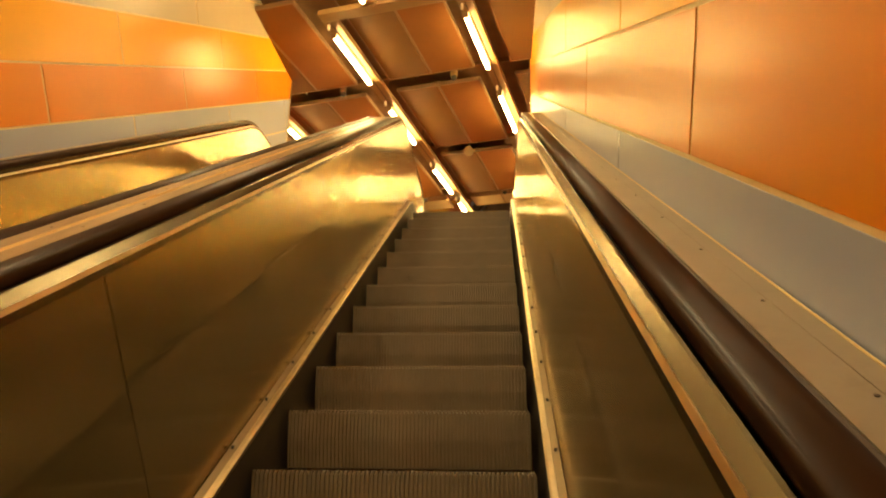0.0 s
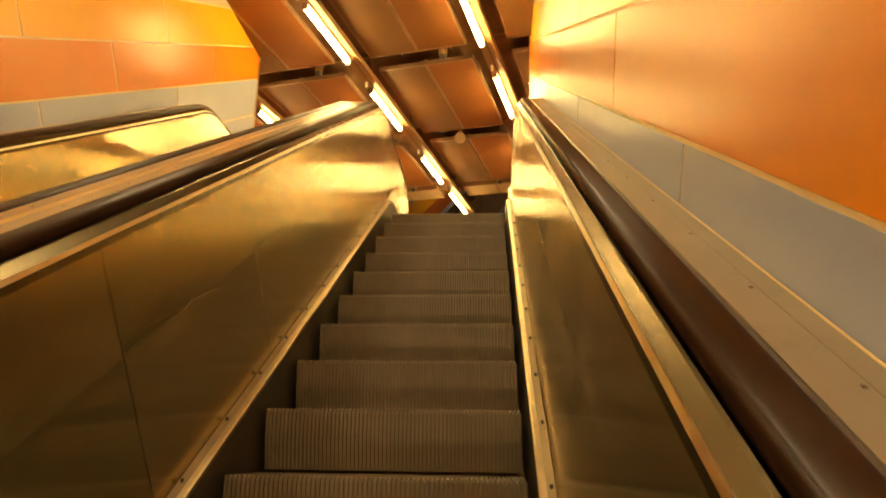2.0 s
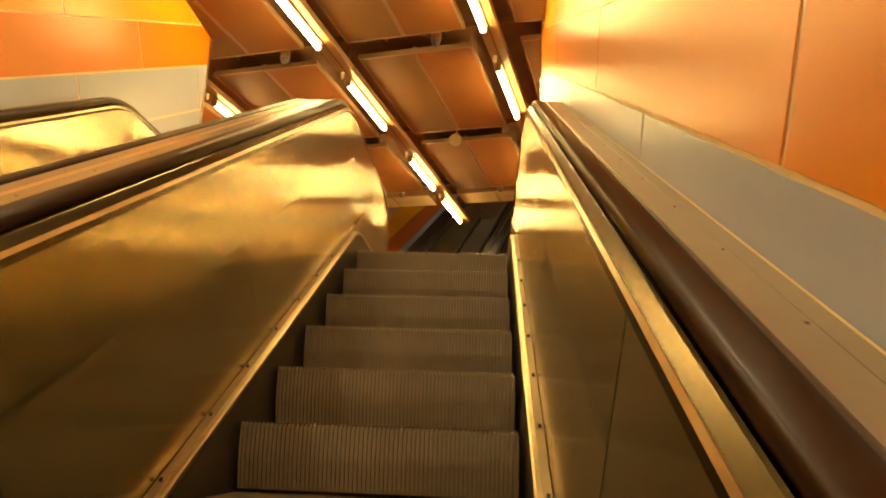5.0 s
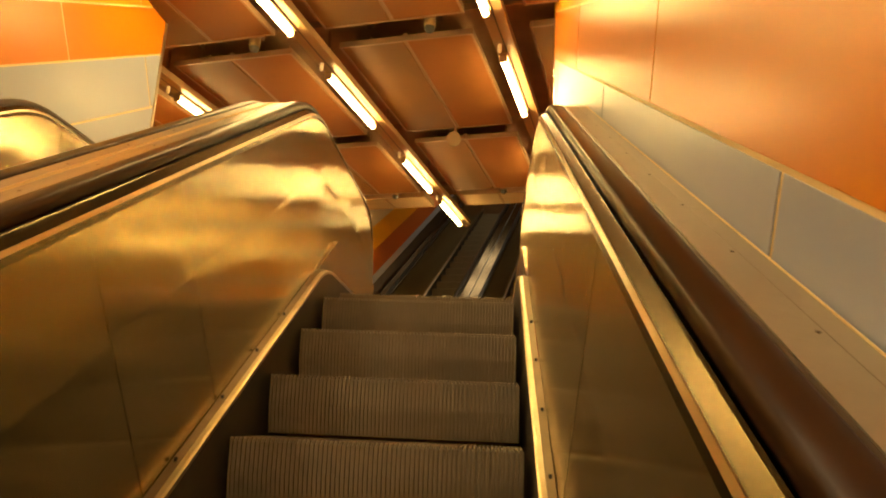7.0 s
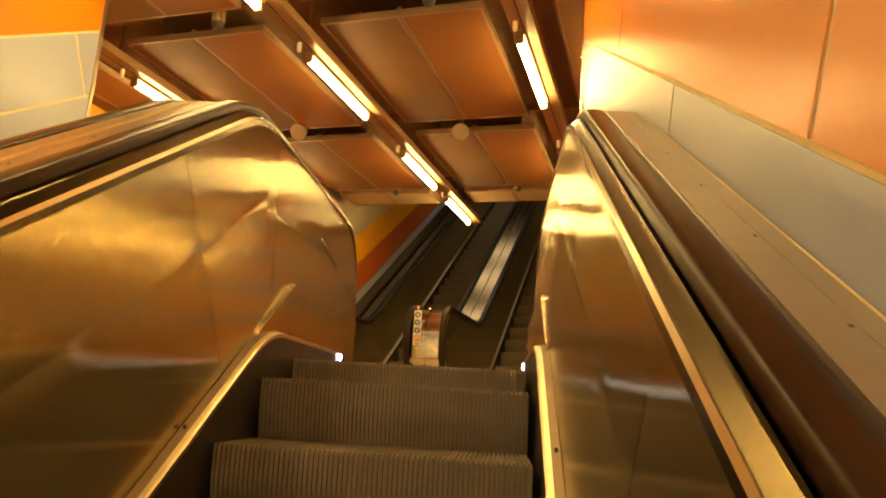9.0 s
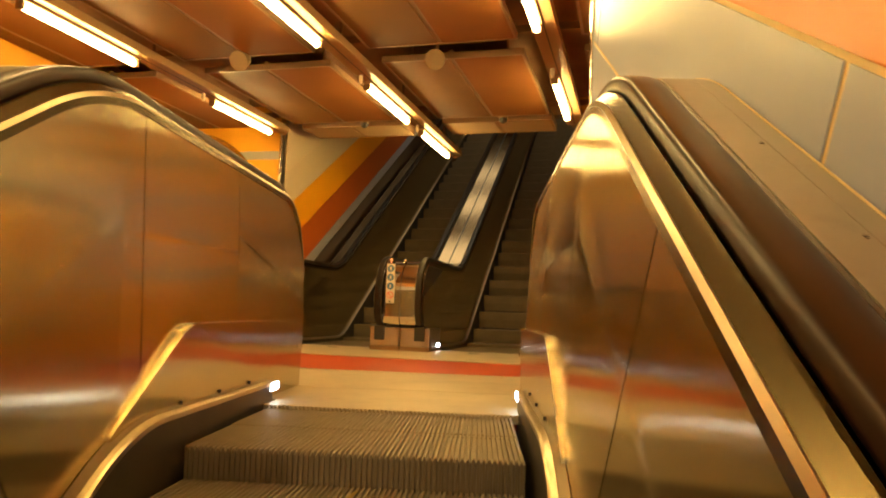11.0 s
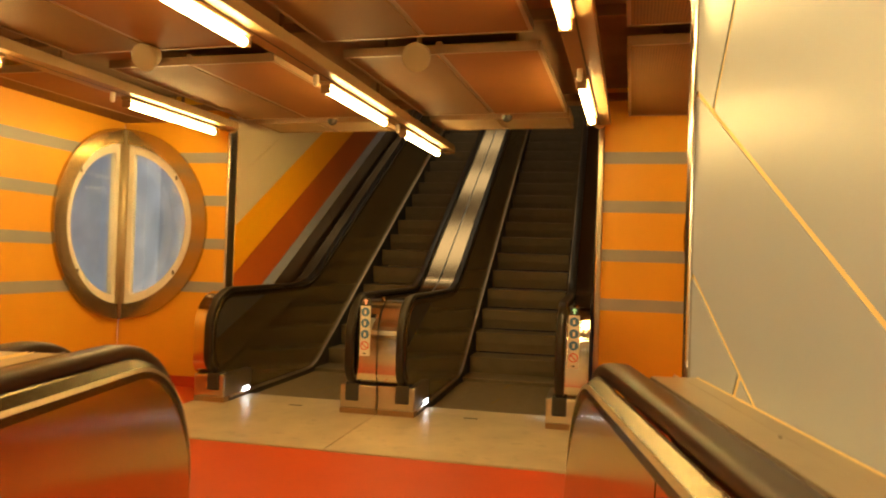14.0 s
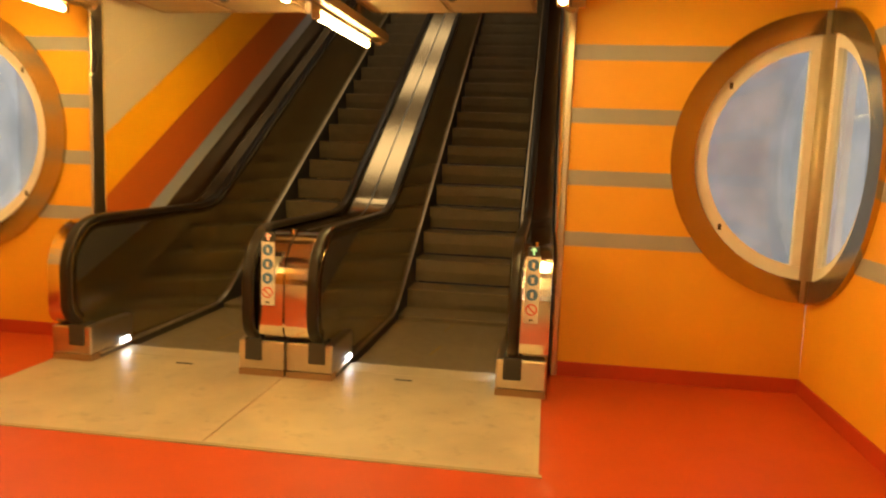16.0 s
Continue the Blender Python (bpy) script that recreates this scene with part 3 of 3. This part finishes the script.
ja = [0.9, 2.75, 4.6, 6.40, 8.28, 10.08, 12.13]
jb = [1.65, 3.5, 5.29, 7.11, 9.02, 10.88]
jx = [2.2, 4.2, 6.04, 7.93, 9.82, 11.7]
slope_wall("wall_right", WR, 1, -2.5, YE, -8.7, 3.2, [(-9.8, -6.65, GREY, jb), (-6.65, -6.18, GREY, ja), (-6.18, -5.71, GREY, [8.2, 13.0]), (-5.71, -5.225, GREY, ja), (-5.225, -4.79, ORANGE, jb), (-4.79, -4.36, AMBER, jx), (-4.36, -3.92, CREAM, jb), (-3.92, -3.5, CREAM, ja), (-3.5, 2.0, CREAM, jb)], "wall clad in sloping rows of orange, amber and grey enamelled panels", end=0.01)
jc = [2.1, 3.9, 5.7, 7.515, 9.33, 11.09]
jd = [1.3, 3.15, 5.0, 6.85, 8.66, 10.45, 12.22]
slope_wall("wall_left", WL, -1, -2.5, YE, -8.7, 3.2, [(-9.8, -6.14, GREY, jc), (-6.14, -5.695, GREY, jc), (-5.695, -5.212, GREY, jd), (-5.212, -4.767, ORANGE, jc), (-4.767, -4.30, AMBER, [2.6, 4.5, 6.4, 8.21, 10.0, 11.85]), (-4.30, -3.85, CREAM, jc), (-3.85, 2.0, CREAM, jd)], "wall clad in sloping rows of orange, amber and grey enamelled panels", end=0.01)
struct("edge_trim", boxm(WR - 0.012, WR + 0.25, YE - 0.008, YE + 0.03, 0.0, 2.75, bevel=0.006), POLISH, "bright steel edge of the panelled wall", "trim")
struct("edge_trim", boxm(WL - 0.25, WL + 0.008, YE - 0.008, YE + 0.03, 0.0, 2.75, bevel=0.006), STEEL, "steel edge of the panelled wall", "trim")

# the shaft of the upper escalators
VB, UL, UR, ZC = 0.57, -2.85, 3.38, 2.72
SL, SR = -1.69, 1.735
je = [3.6, 7.4]
jf = [2.6, 5.6]
slope_wall("shaft_wall_left", SL, -1, VB + 0.13, 12.5, -0.5, 9.5, [(-2.0, 0.02, BROWN, je), (0.02, 0.19, GREY, jf), (0.19, 0.67, DIM_ORANGE, je), (0.67, 1.14, AMBER, jf), (1.14, 1.6, CREAM, je), (1.6, 2.1, CREAM, jf), (2.1, 9, CREAM, je)], "shaft wall with sloping cream, amber, orange and grey panels", HALL, g=0.002)
slope_wall("shaft_wall_right", SR, 1, VB + 0.13, 12.5, -0.5, 9.5, [(-2.0, -0.2, GREY, je), (-0.2, 0.19, GREY, jf), (0.19, 0.67, DIM_ORANGE, je), (0.67, 1.14, AMBER, jf), (1.14, 9, CREAM, je)], "shaft wall with sloping cream, amber and orange panels", HALL, g=0.002)
sc = [Vector((1.2, 3.1)), Vector((12.8, 3.1 + 11.6 * TAN)), Vector((12.8, 3.3 + 11.6 * TAN)), Vector((1.2, 3.3))]
struct("shaft_ceiling", plate(sc, SL - 0.2, SR + 0.2), CEILDARK, "dark sloping ceiling over the upper escalators", "ceiling", HALL)
struct("shaft_end", boxm(SL - 0.2, SR + 0.2, 12.5, 12.7, 2.0, 10.5), CEILDARK, "dark far end of the escalator shaft", "wall", HALL)

# walls of the landing, with the round windows folded round two corners
ZW, RW = 1.55, 0.935
STRIPES = ((2.155, 2.255), (1.742, 1.842), (1.328, 1.428), (0.912, 1.012))


def arc(r, n=28, z0=ZW):
    """Half a circle from top to bottom that bulges to +v."""
    return [Vector((r * math.sin(math.pi * k / n), z0 + r * math.cos(math.pi * k / n))) for k in range(n + 1)]


def folded_wall(name, length, m, hole):
    """A wall that starts at a corner (v = 0) and runs to v = length, its face at x = 0; with half a round opening at the corner."""
    if hole:
        poly = [Vector((0, ZC + 0.1)), Vector((0.002, ZW + RW - 0.05))] + [p + Vector((0.002, 0)) for p in arc(RW - 0.05)] + [Vector((0.002, ZW - RW + 0.05)), Vector((0, 0)), Vector((length, 0)), Vector((length, ZC + 0.1))]
    else:
        poly = [Vector((0, 0)), Vector((length, 0)), Vector((length, ZC + 0.1)), Vector((0, ZC + 0.1))]
    w = struct(name, plate(poly, 0, 0.12), HALLWALL, "yellow painted wall with grey horizontal stripes", "wall", m)
    for z0, z1 in STRIPES:
        zz = (z0 + z1) / 2 - ZW
        st = math.sqrt(max(0, (RW - 0.06) ** 2 - zz * zz)) if hole else 0.0
        part("stripe", boxm(-0.002, 0.0, st, length, z0, z1), STRIPE, w, "grey painted stripe")
    part("skirting", boxm(-0.012, 0.0, 0.0, length, 0.0, 0.1), REDBASE, w, "red skirting")
    return w


def half_window(e, m):
    """Half of the folded window on one wall: steel ring, pale frame and pane."""
    ring = arc(RW) + arc(RW - 0.15)[::-1]
    part("steel_ring", plate(ring, -0.035, 0.05), RINGSTEEL, e, "brushed steel ring", m)
    inner = arc(RW - 0.152, 28) + [p for p in arc(RW - 0.235, 28)[::-1]]
    fr = part("window_frame", plate(inner, 0.0, 0.06), WHITE, e, "pale painted window frame", m)
    part("frame_post", boxm(0.001, 0.059, 0.045, 0.115, ZW - RW + 0.24, ZW + RW - 0.24, bevel=0.004), WHITE, e, "", m)
    pane = part("pane", plate(arc(RW - 0.234), 0.03, 0.036), GLASS, e, "clear window pane", m)
    pane.visible_shadow = False
    for a in (52, 128):
        r = RW - 0.19
        part("frame_slot", boxm(-0.006, 0.0, r * math.sin(radians(a)) - 0.011, r * math.sin(radians(a)) + 0.011, ZW + r * math.cos(radians(a)) - 0.02, ZW + r * math.cos(radians(a)) + 0.02, bevel=0.002), BROWN, e, "", m)


def corner(name, u, flip, backlen, sidelen):
    """A corner of the landing at (u, VB): the back wall runs towards the escalators, the side wall towards the lower ones."""
    mb = HALL @ Matrix.Translation((u, VB, 0)) @ (Matrix(((0, flip, 0, 0), (1, 0, 0, 0), (0, 0, 1, 0), (0, 0, 0, 1))))
    ms = HALL @ Matrix.Translation((u, VB, 0)) @ (Matrix(((-flip, 0, 0, 0), (0, -1, 0, 0), (0, 0, 1, 0), (0, 0, 0, 1))))
    folded_wall("wall_back_" + name, backlen, mb, True)
    folded_wall("wall_side_" + name, sidelen, ms, True)
    e = thing("corner_window", "round steel-ringed window folded round the wall corner", "window", HALL @ Matrix.Translation((u, VB, 0)), "corner windows")
    inv = e.matrix_basis.inverted()
    half_window(e, inv @ mb)
    half_window(e, inv @ ms)
    post = cyl(bmesh.new(), (flip * 0.012, -0.012, ZW - RW + 0.01), "z", 0.05, 2 * RW - 0.02, 20)
    part("corner_post", post, POSTSTEEL, e, "round steel post in the corner", smooth=True)
    # backdrop and pier glow by themselves in place of daylight
    b = struct("backdrop", joined([boxm(*sorted((-flip * 1.6, flip * 0.95)), 0.95, 1.0, -0.2, 3.0), boxm(*sorted((-flip * 1.6, -flip * 1.65)), -1.6, 1.0, -0.2, 3.0)]), OUTSIDE, "pale concrete outside the window, its daylight put in as glow", "backdrop", HALL @ Matrix.Translation((u, VB, 0)))
    struct("backdrop_pier", boxm(*sorted((-flip * 0.56, -flip * 0.22)), 0.7, 0.948, -0.2, 3.0, bevel=0.01), OUTPIER, "concrete pier outside the window, with a brighter glow for daylight", "backdrop", HALL @ Matrix.Translation((u, VB, 0)))
    return b


corner("left", UL, 1, -1.718 - UL, 4.4)
corner("right", UR, -1, UR - 1.78, 4.4)
struct("opening_trim", boxm(-1.717, -1.695, VB - 0.02, VB + 0.128, 0.0, 2.6, bevel=0.008), STEEL, "bright steel upright beside the escalator opening", "trim", HALL)
struct("opening_trim", boxm(1.74, 1.785, VB - 0.03, VB + 0.24, 0.0, 2.5, bevel=0.008), STEEL, "bright steel upright beside the escalator opening", "trim", HALL)
struct("wall_front_left", boxm(-6.2, WL - 0.24, YE - 0.2, YE, -0.2, 3.0), HALLWALL, "yellow wall behind the landing", "wall")
struct("wall_front_right", boxm(WR + 0.24, 4.6, YE - 0.2, YE, -0.2, 3.0), HALLWALL, "yellow wall behind the landing", "wall")

# ---- ceiling ----
sl = bmesh.new()
box(sl, -5.2, 4.6, -8.0, 1.3, 2.80, 3.0)
cl = tagged(part("ceiling", sl, CEILDARK, None, "dark ceiling void above open metal panels", CEIL), "", "ceiling", "", "structure")
low = [Vector((8.7, 2.95)), Vector((-2.5, 2.95 - 11.2 * TAN)), Vector((-2.5, 2.75 - 11.2 * TAN)), Vector((8.7, 2.80))]
struct("shaft_ceiling_lower", plate(low, WL - 0.2, WR + 0.2), BEAM, "beige sloping ceiling over the lower escalators", "ceiling")
struct("shaft_foot", boxm(WL - 0.2, WR + 0.2, -2.7, -2.5, -9.9, -2.5), CREAM, "pale wall at the foot of the escalator shaft", "wall")
struct("shaft_floor", plate([Vector((-2.5, -8.4)), Vector((11.9, -0.25)), Vector((11.9, -0.6)), Vector((-2.5, -8.7))], WL - 0.2, WR + 0.2), CEILDARK, "dark pit under the escalators", "floor")


def ceiling_panel(u0, u1, v0, v1, z=2.55, lip=0.05, sheet=None):
    """A pair of perforated metal panels in a folded frame, hung below the slab."""
    e = thing("ceiling_panel", "perforated orange-brown metal ceiling panel in a folded frame", "ceiling panel", CEIL @ pose((u0 + u1) / 2, (v0 + v1) / 2, z), "ceiling panels")
    a, b = (u1 - u0) / 2, (v1 - v0) / 2
    for x0, x1, sm in ((-a + 0.02, -0.02, CEILPANEL), (0.02, a - 0.02, CEILSHEET)):
        part("panel_sheet", boxm(x0, x1, -b + 0.02, b - 0.02, 0.0, 0.012, bevel=0.003), sheet or sm, e)
    part("middle_bar", boxm(-0.018, 0.018, -b, b, 0.004, lip + 0.02), FRAMEM, e)
    for x0, x1, y0, y1 in ((-a, -a + 0.022, -b, b), (a - 0.022, a, -b, b), (-a + 0.023, a - 0.023, -b, -b + 0.022), (-a + 0.023, a - 0.023, b - 0.022, b)):
        part("frame_edge", boxm(x0, x1, y0, y1, -0.004, lip), FRAMEM, e)
    for xx in (-a * 0.7, a * 0.7):
        part("hanger", boxm(xx - 0.012, xx + 0.012, -b * 0.9, b * 0.9, lip, lip + 0.03), CEILDARK, e)
        for yy in (-b * 0.7, b * 0.7):
            part("hanger_rod", boxm(xx - 0.006, xx + 0.006, yy - 0.006, yy + 0.006, lip + 0.03, 2.81 - z), CEILDARK, e)
    return e


for v0, v1, lp in ((-5.88, -3.95, 0.05), (-3.64, -1.72, 0.05), (-1.40, 0.40, 0.05), (0.60, 1.10, 0.09)):
    ceiling_panel(0.22, 1.46, v0, v1, 2.55, lp, PALEPANEL if v0 > 0.5 else None)
    ceiling_panel(-1.52, -0.26, v0, v1, 2.55, lp, PALEPANEL if v0 > 0.5 else None)
    if v1 < 0.6:
        ceiling_panel(1.95, 3.25, v0, v1 + 0.2 if v1 > 0 else v1, 2.55, lp)
        ceiling_panel(-3.05, -2.05, v0, v1 + 0.2 if v1 > 0 else v1, 2.55, lp)
for v in (-3.80, -1.56, 0.50):
    j = thing("ceiling_joist", "dark steel joist between ceiling panels", "joist", CEIL @ pose(0, v, 2.66), "ceiling joists")
    part("rail", boxm(-3.05, 3.3, -0.02, 0.02, 0.0, 0.06), CEILDARK, j)
    for k, uu in enumerate((-2.6, -1.25, -0.6, 0.5, 1.15, 2.4)):
        part("bracket", boxm(uu - 0.02, uu + 0.02, -0.2, 0.2, 0.06, 0.14), CEILDARK, j)

# ---- lamps on their trunking ----
TZ = 2.40


def trunking(u, v0, v1):
    e = thing("lamp_trunking", "beige steel lighting trunking under the ceiling", "trunking", CEIL @ pose(u, v0, TZ), "lamp trunkings")
    n = v1 - v0
    part("channel", boxm(-0.05, 0.13, 0, n, 0.055, 0.125, bevel=0.006), BEAM, e)
    part("slot", boxm(0.035, 0.045, 0.05, n - 0.05, 0.0535, 0.0545), BLACK, e)
    k = 0.4
    while k < n:
        part("hanger", boxm(0.03, 0.05, k - 0.01, k + 0.01, 0.125, 0.41), CEILDARK, e)
        k += 1.6
    part("end_plate", cyl(bmesh.new(), (0.04, n - 0.005, 0.085), "y", 0.055, 0.04, 16), BEAM, e)
    return e


def tube_lamp(u, v, length=1.2, turn=0):
    e = thing("tube_lamp", "lit fluorescent tube lamp fixed to the trunking", "lamp", CEIL @ pose(u, v, TZ, 0, 0, turn), "ceiling tube lamps")
    part("tube", cyl(bmesh.new(), (0, 0.03, 0.0), "y", 0.025, length - 0.06, 14), TUBE, e, "glowing fluorescent tube", smooth=True)
    part("housing", boxm(-0.044, 0.044, 0.0, length, 0.032, 0.054, bevel=0.006), BEAM, e)
    for yy in (0.0, length - 0.03):
        part("end_cap", boxm(-0.034, 0.034, yy, yy + 0.03, -0.03, 0.032, bevel=0.01), FRAMEM, e, "brown end cap")
    part("starter", cyl(bmesh.new(), (0.0, -0.14, 0.0), "z", 0.018, 0.055, 12), WHITE, e)
    part("starter_cup", cyl(bmesh.new(), (0.0, -0.14, -0.018), "z", 0.012, 0.018, 12, 0.018), WHITE, e)
    return e


for u, v1, vs in ((0.02, 1.86, (-5.34, -3.42, -1.22, 0.45)), (-1.72, 0.42, (-5.3, -3.28, -0.97)), (1.68, 0.50, (-5.3, -3.42, -1.13))):
    trunking(u, -5.52, v1)
    for v in vs:
        tube_lamp(u, v)
cr = thing("lamp_trunking", "beige steel cross trunking joining two lamp rows", "trunking", CEIL @ pose(-0.03, -5.70, TZ), "lamp trunkings")
part("channel", boxm(0, 1.85, 0, 0.17, 0.055, 0.125, bevel=0.006), BEAM, cr)
for k in (0.3, 1.6):
    part("hanger", boxm(k, k + 0.02, 0.07, 0.09, 0.125, 0.41), CEILDARK, cr)
trunking(0.62, -7.3, -5.73)
tube_lamp(0.62, -7.02)

# light panels over the upper escalators
for k, n in ((4.4, 1.5), (7.0, 1.15), (8.9, 1.0)):
    e = thing("light_panel", "lit flat light panel on the sloping shaft ceiling", "lamp", HALL @ pose(0.02, k, 3.085 + (k - 1.2) * TAN, SLOPE, 0, 0), "shaft light panels")
    part("diffuser", boxm(-1.5, 0.9, 0.03, n - 0.03, -0.02, -0.005), PANELGLOW, e, "glowing white diffuser")
    part("frame", joined([boxm(-1.54, -1.502, 0, n, -0.03, 0.02), boxm(0.902, 0.94, 0, n, -0.03, 0.02), boxm(-1.5, 0.9, 0, 0.028, -0.03, 0.02), boxm(-1.5, 0.9, n - 0.028, n, -0.03, 0.02)]), FRAMEM, e)

# unseen lamps added over the lower escalators to brighten steps and walls
def unseen_shaft_lamp(x, y):
    e = thing("tube_lamp", "unseen tube lamp added on the sloping shaft ceiling as fill light", "lamp", pose(x, y, 2.74 + (y - 8.7) * TAN, SLOPE, 0, 0), "ceiling tube lamps")
    part("tube", cyl(bmesh.new(), (0, 0.03, 0.0), "y", 0.03, 1.18, 12), FILL_TUBE, e, "glowing fluorescent tube", smooth=True)
    part("housing", boxm(-0.048, 0.048, 0.0, 1.24, 0.032, 0.075), WHITE, e)


for y in (3.6, 6.6):
    unseen_shaft_lamp(0.35, y)
    unseen_shaft_lamp(-1.6, y)
unseen_shaft_lamp(0.35, 0.8)

# ---- small ceiling things ----
def speaker(u, v):
    e = thing("ceiling_speaker", "round beige loudspeaker tilted down below a ceiling joist", "loudspeaker", CEIL @ pose(u, v, 2.49), "ceiling loudspeakers")
    bm = cyl(bmesh.new(), (0, 0, -0.05), "z", 0.062, 0.08, 28, 0.082)
    part("body", bm, SPEAKER, e, "", pose(0, 0, 0, 118, 0, 0))
    face = joined([cyl(bmesh.new(), (0, 0, 0.031), "z", 0.085, 0.012, 32), cyl(bmesh.new(), (0, 0, 0.043), "z", 0.072, 0.003, 32)])
    part("grille", face, SPEAKER, e, "", pose(0, 0, 0, 118, 0, 0))
    part("stem", cyl(bmesh.new(), (0, 0.02, 0.03), "z", 0.015, 0.285, 12), BEAM, e)


speaker(0.76, -1.56)
speaker(-0.90, -1.80)


def dome(u, v):
    e = thing("dome_camera", "small dark dome camera under a ceiling joist", "camera", CEIL @ pose(u, v, 2.54), "dome cameras")
    bm = bmesh.new()
    bmesh.ops.create_uvsphere(bm, u_segments=16, v_segments=10, radius=0.045)
    part("dome", bm, BLACK, e, smooth=True)
    part("collar", cyl(bmesh.new(), (0, 0, 0.01), "z", 0.05, 0.11, 20), BEAM, e)


dome(0.94, 0.50)
dome(-0.68, 0.50)
dome(1.12, -3.80)
dome(-0.55, -3.80)
